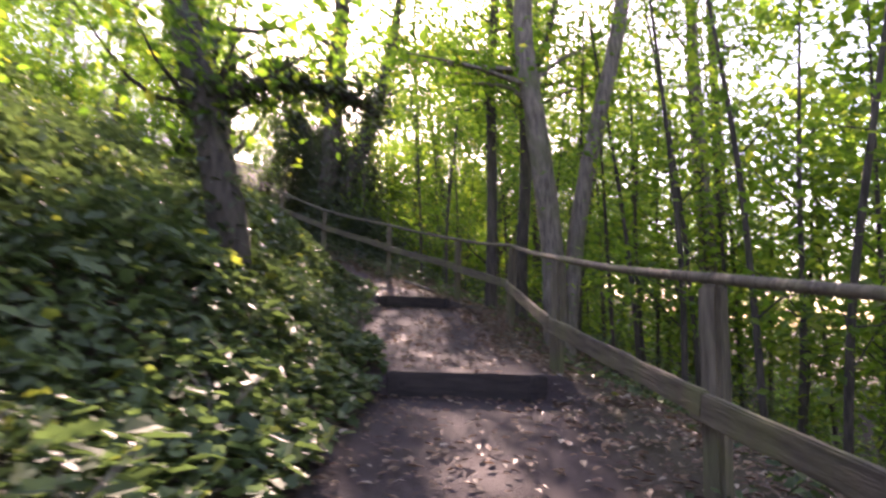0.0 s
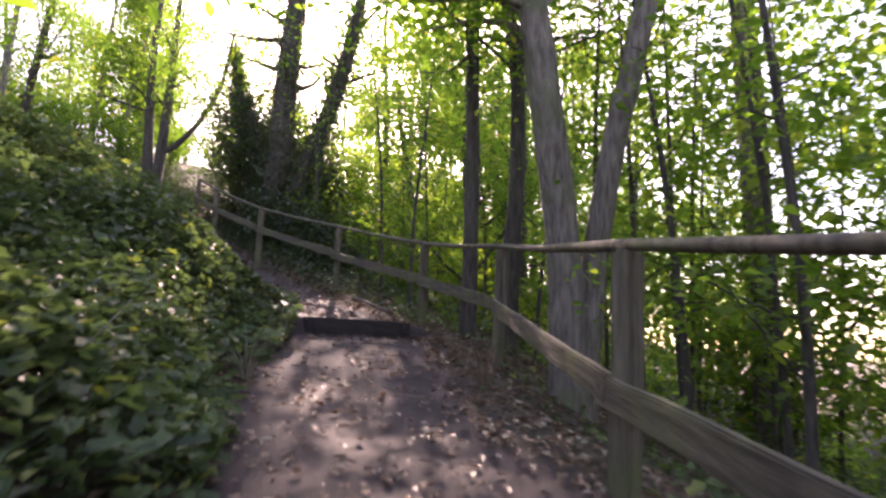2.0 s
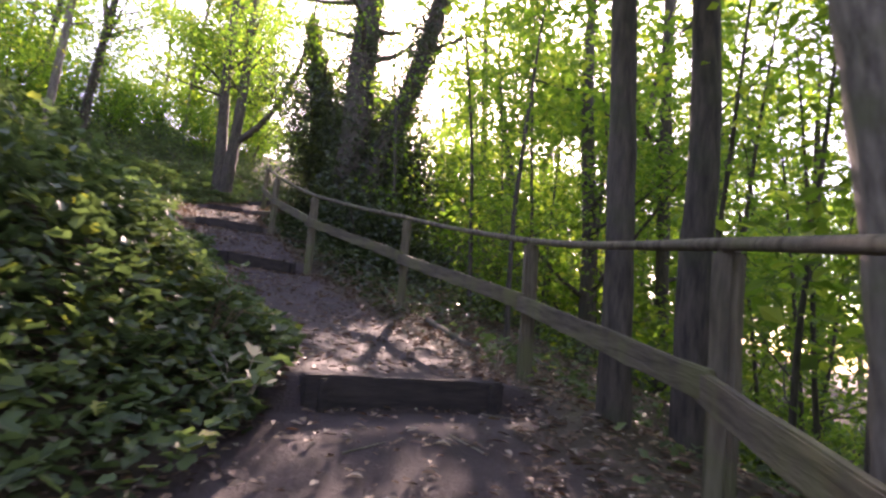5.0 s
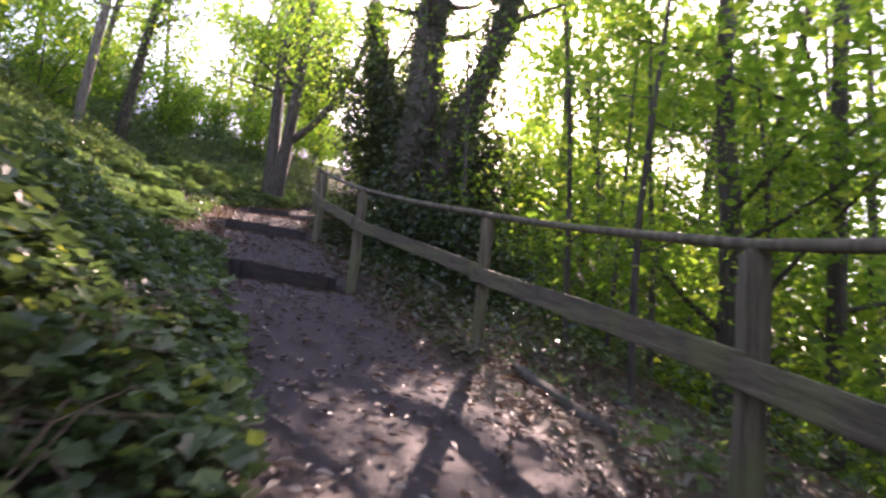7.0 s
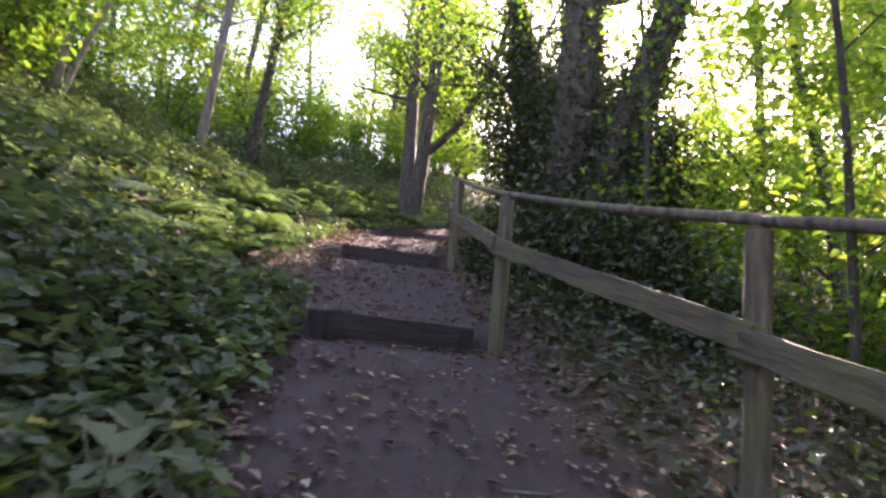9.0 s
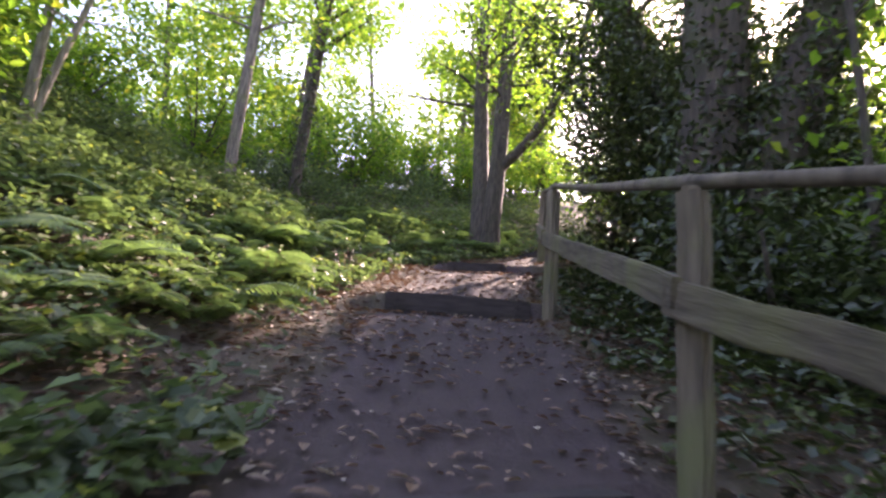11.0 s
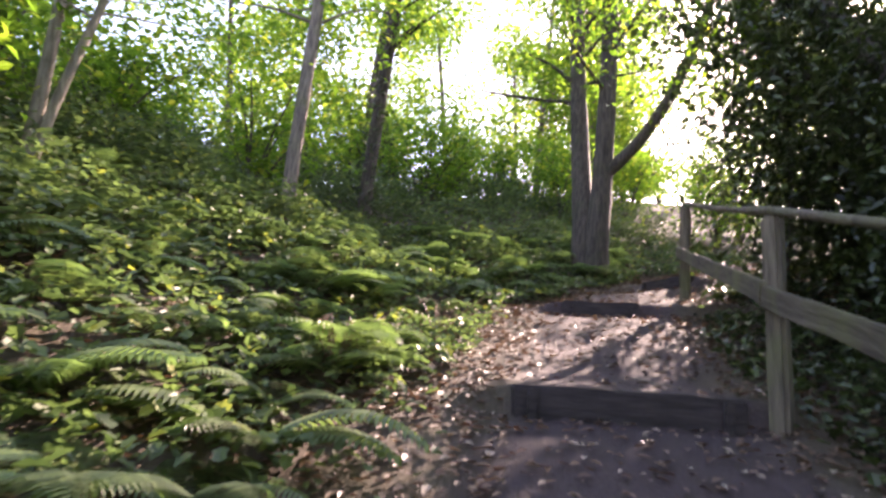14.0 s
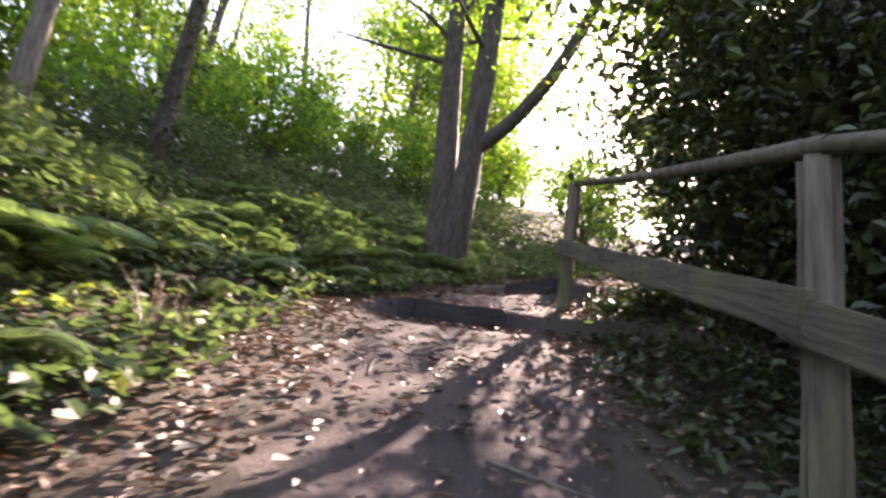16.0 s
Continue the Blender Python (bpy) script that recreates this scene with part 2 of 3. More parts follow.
def leaves_mesh(name, P, size, mat, r, up=0.35, lobed=False, along_dir=None, simple=False):
    """Many small folded leaves at the points P; up: how far they face the sky."""
    n = len(P)
    N = r.normal(0, 1, (n, 3))
    N /= np.linalg.norm(N, axis=1)[:, None]
    N[:, 2] = np.abs(N[:, 2])
    N = N * (1 - up) + np.array((0, 0, 1.0)) * up
    N /= np.linalg.norm(N, axis=1)[:, None]
    A = r.normal(0, 1, (n, 3)) if along_dir is None else along_dir + r.normal(0, 0.15, (n, 3))
    A -= (A * N).sum(1)[:, None] * N
    A /= np.linalg.norm(A, axis=1)[:, None] + 1e-9
    B = np.cross(N, A)
    L = (size * r.uniform(0.6, 1.35, n))[:, None]
    W = L * r.uniform(0.55, 0.8, n)[:, None]
    if simple:
        prof = ((-0.5, 0, 0), (0.0, 0.48, 0.1), (0.6, 0, -0.06), (0.0, -0.48, 0.1))
        tri = np.array(((0, 2, 1), (0, 3, 2)))
    elif lobed:
        prof = ((-0.5, 0, 0), (-0.42, 0.42, 0.1), (-0.02, 0.34, 0.07), (0.12, 0.52, 0.12), (0.55, 0, -0.06), (0.12, -0.52, 0.12), (-0.02, -0.34, 0.07), (-0.42, -0.42, 0.1))
        tri = np.array(((0, 2, 1), (0, 4, 2), (4, 3, 2), (0, 6, 4), (0, 7, 6), (6, 5, 4)))
    else:
        prof = ((-0.5, 0, 0), (-0.12, 0.42, 0.1), (0.22, 0.34, 0.06), (0.6, 0, -0.1), (0.22, -0.34, 0.06), (-0.12, -0.42, 0.1))
        tri = np.array(((0, 3, 1), (1, 3, 2), (0, 5, 3), (5, 4, 3)))
    V = np.stack([P + A * L * a + B * W * b + N * L * c for a, b, c in prof], 1)
    k = len(prof)
    F = (tri[None] + (np.arange(n) * k)[:, None, None]).reshape(-1, 3)
    return mesh_of(name, V.reshape(-1, 3), F, mat)


def clumped(r, centres, n, spread, flat=0.6):
    c = centres[r.integers(0, len(centres), n)]
    return c + r.normal(0, 1, (n, 3)) * np.array((spread, spread, spread * flat))


def tree(name, at, trunks, leaves, label, mat=BARK, leaf=None, leaf_size=0.1, low=1.6, reach=2.2, seed=1, category="tree", group="", ivy=0, spread=0.38, simple=False):
    """trunks: lists of (points, radii) from the base up. Limbs spring from each, and the crown is many small leaves in clumps on twigs."""
    r = np.random.default_rng(seed)
    root = thing(name, at, label, category, group)
    tips = []
    for k, (pts, rad) in enumerate(trunks):
        piece("trunk", tube_mesh("trunk", pts, rad, mat, 12, 0.05, seed + k), root)
        P = np.asarray(pts, float)
        H = P[-1, 2]
        for j in range(int(5 + H * 0.55)):
            z0 = min(low, H * 0.6) + (H * 0.95 - min(low, H * 0.6)) * r.uniform(0, 1) ** 1.4
            o = np.array([np.interp(z0, P[:, 2], P[:, i]) for i in range(3)])
            r0 = np.interp(z0, P[:, 2], rad)
            a = r.uniform(0, 2 * np.pi)
            ln = reach * r.uniform(0.5, 1.1) * (1 - 0.35 * z0 / H)
            dirv = np.array((math.cos(a), math.sin(a), r.uniform(0.15, 0.9)))
            p1 = o + dirv * ln * 0.45 + r.normal(0, 0.08, 3)
            p2 = o + dirv * ln + np.array((0, 0, r.uniform(-0.25, 0.2))) + r.normal(0, 0.15, 3)
            piece("limb", tube_mesh("limb", (o, p1, p2), (max(r0 * 0.35, 0.012), max(r0 * 0.22, 0.009), 0.005), mat, 5, 0.08, seed * 7 + j), root)
            for q in np.linspace(0.35, 1.15, 6):
                tips.append(o + (p2 - o) * q + r.normal(0, 0.28, 3))
    tips = np.array(tips)
    if leaves:
        piece("crown", leaves_mesh("crown", clumped(r, tips, leaves, spread), leaf_size, leaf or LEAF, r, simple=simple), root, "small yellow-green leaves lit from behind", "stuff")
    if ivy:
        pts, rad = trunks[0]
        P0 = []
        for pts, rad in trunks:
            P = np.asarray(pts, float)
            t = r.uniform(0, len(P) - 1.01, ivy)
            i = t.astype(int)
            C = P[i] + (P[i + 1] - P[i]) * (t - i)[:, None]
            R = np.interp(t, np.arange(len(P)), rad) + r.gamma(2.0, 0.055, ivy)
            a = r.uniform(0, 2 * np.pi, ivy)
            P0.append(C + np.stack((np.cos(a) * R, np.sin(a) * R, r.normal(0, 0.1, ivy)), 1))
        piece("ivy", leaves_mesh("ivy", np.vstack(P0), 0.085, IVY, r, 0.2), root, "dark glossy climbing ivy", "stuff")
    return root


# ---- timber steps ----
def box_mesh(name, sx, sy, sz, mat, seed=0, cuts=6, bev=0.012, rough=0.006):
    bm = bmesh.new()
    bmesh.ops.create_cube(bm, size=1)
    for v in bm.verts:
        v.co = Vector((v.co.x * sx, v.co.y * sy, v.co.z * sz))
    bmesh.ops.bevel(bm, geom=bm.edges[:], offset=bev, segments=2, affect="EDGES")
    longest = max((sx, 0), (sy, 1), (sz, 2))[1]
    for i in range(1, cuts):
        co, no = Vector((0, 0, 0)), Vector((0, 0, 0))
        co[longest] = (i / cuts - 0.5) * (sx, sy, sz)[longest]
        no[longest] = 1
        bmesh.ops.bisect_plane(bm, geom=bm.verts[:] + bm.edges[:] + bm.faces[:], plane_co=co, plane_no=no)
    for v in bm.verts:
        v.co += noise.noise_vector(v.co * 5 + Vector((seed * 3.1, 0, 0))) * rough
    me = bpy.data.meshes.new(name)
    bm.to_mesh(me)
    bm.free()
    me.materials.append(mat)
    return me


for k, (l, r_, top) in enumerate(STEPS):
    l, r_ = Vector((*l, 0)), Vector((*r_, 0))
    v = r_ - l
    yaw = math.degrees(math.atan2(v.y, v.x))
    mid = (l + r_) / 2
    st = thing("timber_step", (mid.x, mid.y, top - 0.26), "dark damp timber sleeper holding back an earth step", "step", "steps up the path")
    st.rotation_euler = (0, 0, radians(yaw))
    s = piece("sleeper", box_mesh("sleeper", v.length, 0.13, 0.3, SLEEPER, k, 8, 0.015, 0.012), st)
    s.location = (0, 0, 0.11)
    for e in (-1, 1):
        p = piece("peg", box_mesh("peg", 0.06, 0.05, 0.4, SLEEPER, k + 9, 3), st)
        p.location = (e * (v.length / 2 - 0.12), -0.092, 0.04)

# ---- fence ----
# posts: x, y, foot, top and height of the plank; the last but one leans
POSTS = [(7.35, -13.05, -1.8, -0.5, -1.12), (6.0, -10.6, -1.52, -0.22, -0.85), (4.65, -8.15, -1.25, 0.021, -0.59), (3.31, -5.68, -0.92, 0.369, -0.25), (1.79, -2.225, -0.39, 0.913, 0.3), (0, 0, 0.0, 1.313, 0.759),
         (-2.53, 1.76, 0.637, 1.941, 1.387), (-5.03, 2.645, 1.266, 2.558, 2.104), (-8.08, 4.67, 2.309, 3.609, 3.078), (-11.1, 7.17, 3.5, 4.698, 4.08)]
fence = thing("fence", (0, 0, gz(0, 0)), "weathered wooden fence with round top rail and plank mid rail", "fence")
base = Vector(fence.location)
for k, (x, y, z0, z1, _) in enumerate(POSTS):
    lean = Vector((-0.05, 0.04, 0)) if k == 8 else Vector((0.02 * math.sin(k * 5), 0.02 * math.cos(k * 3), 0))
    h = z1 - z0 + 0.3
    p = piece("post", box_mesh("post", 0.115, 0.115, h, TIMBER, k, 7, 0.022, 0.012), fence)
    nx = POSTS[min(k + 1, len(POSTS) - 1)]
    pv = POSTS[max(k - 1, 0)]
    q = (Vector((0, 0, 1)) + lean).to_track_quat("Z", "Y").to_matrix().to_4x4()
    yaw = math.atan2(nx[1] - pv[1], nx[0] - pv[0])
    p.matrix_local = Matrix.Translation(Vector((x, y, (z0 + z1 - 0.3) / 2 - 0.03)) - base) @ q @ Matrix.Rotation(yaw, 4, "Z")
for k in range(len(POSTS) - 1):
    a, b = Vector(POSTS[k][:2]), Vector(POSTS[k + 1][:2])
    u = (b - a).normalized()
    left = Vector((-u.y, u.x))
    za, zb = POSTS[k][3], POSTS[k + 1][3]
    pa, pb = Vector((*a, za - 0.01)) - base, Vector((*b, zb - 0.01)) - base
    sag = (pa + pb) / 2 + Vector((0, 0, -0.02))
    piece("top_rail", tube_mesh("top_rail", (pa, sag, pb), (0.031, 0.027, 0.029), TIMBER, 10, 0.04, k), fence)
    ma, mb = POSTS[k][4], POSTS[k + 1][4]
    off = left * 0.085
    pa, pb = Vector((*(a + off - u * 0.06), ma)) - base, Vector((*(b + off + u * 0.06), mb)) - base
    v = pb - pa
    rail = piece("mid_rail", box_mesh("mid_rail", v.length, 0.045, 0.135, RAILWOOD, k, 12, 0.008, 0.012), fence)
    X_ = v.normalized()
    Y_ = Vector((0, 0, 1)).cross(X_).normalized()
    m = Matrix((X_, Y_, X_.cross(Y_))).transposed().to_4x4()
    rail.matrix_local = Matrix.Translation((pa + pb) / 2) @ m

# ---- trees by the path ----
def foot(x, y):
    return (x, y, gz(x, y))


tree("twin_stemmed_tree", foot(2.43, -2.18), [([(0.1, 0, -0.4), (0.05, 0, 0.6), (0.0, -0.1, 1.7), (-0.2, -0.3, 3.3), (-0.45, -0.3, 5.2), (-0.4, 0.2, 9), (-0.2, 0.5, 14)], (0.23, 0.185, 0.17, 0.16, 0.145, 0.11, 0.03)),
     ([(0.16, 0.1, -0.3), (0.24, 0.14, 0.8), (0.32, 0.14, 1.6), (0.46, 0.12, 2.6), (0.68, 0.1, 3.6), (1.0, 0.3, 5.5), (1.2, 0.8, 9), (1.3, 1.1, 13)], (0.17, 0.14, 0.13, 0.125, 0.12, 0.115, 0.09, 0.02))],
     8200, "tall smooth grey-brown tree forking into two stems", BARK, low=3.7, reach=3.9, seed=11, leaf_size=0.11)
tree("slender_tree", foot(1.4, -0.34), [([(0, 0, -0.4), (0.0, 0, 1.2), (0.05, 0.02, 2.4), (-0.05, 0.1, 4.2), (-0.4, 0.3, 6.0), (-0.7, 0.6, 10)], (0.15, 0.12, 0.11, 0.1, 0.08, 0.02)),
     ([(-0.05, 0.1, 4.0), (0.3, 0.2, 5.2), (0.6, 0.5, 7), (0.8, 0.8, 10)], (0.09, 0.075, 0.06, 0.02))], 5200, "slender dark tree close behind a fence post", BARK_DARK, low=3.0, seed=12, reach=3.3)
tree("mossy_tree", foot(0.98, -0.8), [([(0, 0, -0.4), (0, 0, 1), (-0.05, 0.05, 2.5), (-0.12, 0.1, 5), (0.1, 0.4, 9), (0.2, 0.5, 12)], (0.13, 0.1, 0.095, 0.09, 0.07, 0.02))],
     4200, "straight dark tree with flaking mossy bark", BARK_DARK, low=2.6, seed=13)
tree("leafy_tree", foot(-1.3, 5.8), [([(0, 0, -0.6), (0.05, 0, 1), (0.0, 0.05, 3), (-0.2, 0.1, 6), (-0.2, 0.4, 11)], (0.2, 0.16, 0.14, 0.11, 0.02))],
     5200, "slim tree with bright backlit leaves", BARK_DARK, low=1.6, seed=14, reach=2.6)
tree("tall_tree", foot(4.6, 1.0), [([(0, 0, -0.6), (0.0, 0, 1), (-0.05, 0.05, 3), (-0.2, 0.2, 6), (-0.4, 0.4, 12)], (0.23, 0.18, 0.16, 0.13, 0.02))],
     5600, "tall tree trunk with flaking bark and drooping leaves", BARK, low=1.8, seed=15, reach=3.0)
tree("ivy_clad_tree", foot(-7.6, 6.5), [([(0, 0, -0.4), (0, 0, 1.2), (0.05, 0.05, 3.0), (0.0, 0.1, 5.5), (0.1, 0.2, 9), (0.1, 0.3, 13)], (0.5, 0.4, 0.36, 0.33, 0.26, 0.04)),
     ([(0.35, 0.0, -0.2), (0.5, 0.1, 1.2), (0.95, 0.25, 2.6), (1.5, 0.45, 4.5), (2.0, 0.6, 7.0), (2.3, 0.9, 11)], (0.36, 0.3, 0.27, 0.24, 0.18, 0.03)),
     ([(-0.1, 0.1, 1.6), (-1.4, 0.8, 3.5), (-2.9, 1.5, 5.6), (-3.8, 2.0, 7.5)], (0.2, 0.16, 0.12, 0.03)), ([(-0.1, 0.2, 0.9), (-1.5, 1.2, 2.6), (-3.0, 2.0, 4.3), (-4.0, 2.4, 6.0)], (0.17, 0.14, 0.1, 0.03))],
     8000, "large forked tree dark with climbing ivy", BARK_DARK, low=4.5, reach=3.2, seed=16, ivy=6500)
tree("twin_tree", foot(-14.6, 8.5), [([(-0.1, 0, -0.4), (-0.15, 0, 0.8), (-0.45, 0.1, 2.4), (-0.75, 0.2, 4.5), (-0.9, 0.3, 7), (-0.9, 0.5, 11)], (0.28, 0.21, 0.18, 0.16, 0.12, 0.02)),
     ([(0.1, 0.1, -0.4), (0.12, 0.1, 0.8), (0.1, 0.2, 2.0), (0.1, 0.3, 4.5), (0.0, 0.4, 7), (0.0, 0.5, 11)], (0.28, 0.22, 0.19, 0.16, 0.11, 0.02)),
     ([(0.1, 0.2, 1.9), (0.7, 0.6, 2.6), (1.3, 0.9, 3.6), (1.8, 1.2, 5.2), (2.0, 1.4, 8)], (0.13, 0.11, 0.1, 0.08, 0.02))],
     4200, "tree with two dark stems and a side bough", BARK_DARK, low=3.6, seed=17, reach=2.6)
# the ivy on this trunk is added to darken it, in place of shade
tree("leaning_tree", foot(0.74, -7.27), [([(0.1, 0.0, -0.3), (0.15, -0.1, 0.5), (-0.05, -0.15, 1.3), (-0.5, -0.1, 2.4), (-1.2, 0.1, 4.2), (-1.7, 0.4, 7.5)], (0.22, 0.17, 0.15, 0.14, 0.1, 0.02)),
     ([(-0.25, -0.1, 1.75), (0.1, 0.2, 2.0), (0.65, 0.5, 2.0), (1.1, 0.7, 1.75)], (0.09, 0.075, 0.06, 0.035))],
     2600, "dark leaning tree with a crooked sideways bough", BARK_DARK, low=2.6, seed=18, ivy=900)
tree("bank_tree", foot(-16.4, 4.7), [([(0, 0, -0.4), (0.05, 0, 1), (0.15, 0.1, 3), (0.5, 0.2, 6), (0.9, 0.3, 11)], (0.17, 0.13, 0.12, 0.1, 0.02))],
     2800, "thin ivy-flecked tree on the bank", BARK_DARK, low=3.4, seed=19, ivy=1200)
tree("bank_tree", foot(-14.8, 3.0), [([(0, 0, -0.4), (-0.05, 0, 1), (-0.1, 0.1, 3), (-0.1, 0.2, 6), (-0.3, 0.3, 10)], (0.14, 0.11, 0.1, 0.08, 0.02))],
     2600, "thin grey tree on the bank", BARK, low=3.2, seed=20)
tree("pale_sapling", foot(-12.8, 0.0), [([(0, 0, -0.3), (0.03, 0.02, 0.8), (0.12, 0.05, 2), (0.3, 0.1, 4.5), (0.3, 0.1, 7)], (0.1, 0.07, 0.06, 0.045, 0.01)),
     ([(0.05, 0.0, -0.2), (0.15, 0.2, 0.9), (0.3, 0.5, 2.2), (0.5, 0.9, 4.5)], (0.06, 0.05, 0.04, 0.01))], 3000, "pale slender sapling among ferns", BARK_PALE, low=1.6, seed=21)

# ---- woods further off, repeated from a few kinds ----
KINDS = []
for k in range(5):
    r = np.random.default_rng(40 + k)
    H = 9 + 1.2 * k
    a, b = r.normal(0, 0.35, 2)
    KINDS.append(tree("woodland_tree", (0, 0, 0), [([(0, 0, -0.8), (0, 0, 1), (a * 0.6, b * 0.6, H * 0.4), (a * 1.6, b * 1.6, H * 0.7), (a * 2, b * 2, H)], (0.17, 0.13, 0.11, 0.08, 0.015))],
                      4300, "slender woodland tree with sunlit leaves", (BARK_DARK, BARK, BARK_DARK, BARK, BARK_DARK)[k], LEAF_FAR, 0.19, 0.9, 2.9, 50 + k, "tree", "woodland trees", 0, 0.5, True))
STEMS = []
for k in range(3):
    STEMS.append(tree("sapling", (0, 0, 0), [([(0, 0, -0.8), (0.05, 0, 1.5), (0.15 - 0.1 * k, 0.1, 3.5), (0.5 - 0.4 * k, 0.2, 6.5)], (0.045, 0.036, 0.028, 0.008))],
                      700, "thin upright sapling stem on the slope", BARK_DARK, LEAF_FAR, 0.1, 1.0, 1.0, 70 + k, "tree", "saplings", 0, 0.35, True))
used = set()


def plant(kinds, n, box, want, gap, seed):
    r = np.random.default_rng(seed)
    placed = []
    for _ in range(n * 40):
        if len(placed) >= n:
            break
        x, y = r.uniform(box[0], box[2]), r.uniform(box[1], box[3])
        s, d = (float(v[0]) for v in along(np.array([x]), np.array([y])))
        if not want(s, d) or any((x - p) ** 2 + (y - q) ** 2 < gap * gap for p, q in placed):
            continue
        placed.append((x, y))
        k = int(r.integers(len(kinds)))
        m = pose(x, y, gz(x, y), r.normal(0, 2.5), r.normal(0, 2.5), r.uniform(0, 360))
        if kinds[k].name not in used:
            used.add(kinds[k].name)
            kinds[k].matrix_basis = m
        else:
            copy_thing(kinds[k], m)


# ---- bushes under the trees ----
BUSHES = []
for k in range(4):
    r = np.random.default_rng(90 + k)
    b = thing("bush", (0, 0, 0), "loose green bush with sunlit leaves under the trees", "bush", "bushes under the trees")
    cs = []
    for j in range(9):
        a, h = r.uniform(0, 2 * math.pi), r.uniform(1.0, 2.7)
        p2 = np.array((math.cos(a) * r.uniform(0.3, 1.3), math.sin(a) * r.uniform(0.3, 1.3), h))
        p1 = p2 * (0.35, 0.35, 0.55)
        piece("stem", tube_mesh("stem", ((0, 0, -0.3), p1, p2), (0.028, 0.02, 0.006), BARK_DARK, 5, 0.06, j), b)
        for q in np.linspace(0.35, 1.1, 6):
            cs.append(p2 * (q, q, q ** 0.8) + r.normal(0, 0.15, 3))
    piece("foliage", leaves_mesh("foliage", clumped(r, np.array(cs), 1700, 0.26), 0.12, LEAF, r, 0.4), b, "backlit green leaves", "stuff")
    BUSHES.append(b)

plant(KINDS, 30, (-12, -6, 26, 34), lambda s, d: d < -5.5 and s > 12, 2.8, 1)      # valley side
plant(KINDS, 17, (-40, -12, 0, 40), lambda s, d: d > 8.5, 3.4, 2)                # hill side
plant(KINDS, 4, (-30, 2, -12, 22), lambda s, d: d > 11 and s > 33, 3.0, 12)
plant(KINDS, 12, (-30, 11, 0, 40), lambda s, d: s > 45 and abs(d) > 2.2, 2.2, 3)  # along the path further up
plant(KINDS, 16, (-8, -34, 30, -9), lambda s, d: abs(d) > 4.0 and s < 15, 2.6, 4)    # behind
plant(KINDS, 5, (-12, 8, 3, 20), lambda s, d: d < -6.8, 2.8, 13)      # stand added below the bend to keep sun off the path
plant(STEMS, 70, (-6, -9, 14, 10), lambda s, d: -9 < d < -2.9 and 12 < s < 34, 0.6, 5)

plant(BUSHES, 30, (-26, -9, 0, 22), lambda s, d: 5.5 < d < 16 and s > 17, 1.3, 6)
plant(BUSHES, 24, (-30, -4, -6, 24), lambda s, d: 9 < d < 20 and s > 26, 1.6, 9)
plant(BUSHES, 26, (-9, -8, 16, 20), lambda s, d: -16 < d < -5 and s > 12, 1.5, 7)
plant(BUSHES, 7, (-20, 11, -6, 24), lambda s, d: abs(d) > 1.8 and abs(d) < 6 and s > 45, 1.2, 8)

# ---- dark evergreen shrub behind the upper fence ----
r = np.random.default_rng(5)
shrub = thing("evergreen_shrub", foot(-9.0, 6.95), "dense dark evergreen shrub behind the fence", "shrub")
cs = []
for k in range(56):
    t = k / 55
    c = np.array((-5.7, 4.7)) * (1 - t) + np.array((-12.6, 10.9)) * t
    off = r.uniform(-0.2, 2.2)
    x, y = c[0] + off * 0.68 + r.normal(0, 0.2), c[1] + off * 0.73 + r.normal(0, 0.2)
    s, d = (float(v[0]) for v in along(np.array([x]), np.array([y])))
    if d > -1.55:
        continue
    top = (1.0 + 2.8 * smooth(0.2, 0.5, t)) * r.uniform(0.6, 1.1)
    g = gz(x, y)
    for z in np.arange(0.15, top, 0.3):
        cs.append((x + r.normal(0, 0.18), y + r.normal(0, 0.18), g + z))
    if k % 3 == 0:
        o = Vector((x, y, g - 0.2)) - shrub.location
        piece("stem", tube_mesh("stem", (o, o + Vector((0.1, 0.1, top * 0.5)), o + Vector((r.normal(0, 0.5), r.normal(0, 0.5), top * 1.15 + 0.2))), (0.045, 0.035, 0.012), BARK_DARK, 6, 0.06, k), shrub)
P = clumped(r, np.array(cs) - np.array(shrub.location), 68000, 0.3, 0.8)
piece("foliage", leaves_mesh("foliage", P, 0.1, IVY, r, 0.3), shrub, "small dark glossy leaves", "stuff")
# overhanging clumps; the farther ones are added towards the sun to shade the path
over = np.array([np.array(v) for v in ((-10.6, 6.9, 7.0), (-11.5, 7.6, 7.4), (-9.8, 6.7, 6.3), (-10.0, 7.6, 5.6), (-9.2, 7.2, 5.4), (-11.4, 8.6, 6.2), (-8.8, 7.8, 6.2), (-11.5, 9.5, 5.8), (-12.2, 10.2, 6.4), (-12.8, 10.9, 7.0), (-11.2, 9.2, 5.2), (-12.4, 11.2, 5.8), (-11.7, 10.2, 4.9), (-12.9, 11.6, 6.4), (-10.6, 8.6, 6.9), (-9.6, 8.6, 7.4))]) + np.array((0.3, -0.35, -0.2)) - np.array(shrub.location)
piece("foliage", leaves_mesh("foliage", clumped(r, over, 9500, 0.55, 0.75), 0.085, IVY, r, 0.3), shrub, "overhanging dark leaves, extended to shade the path", "stuff")

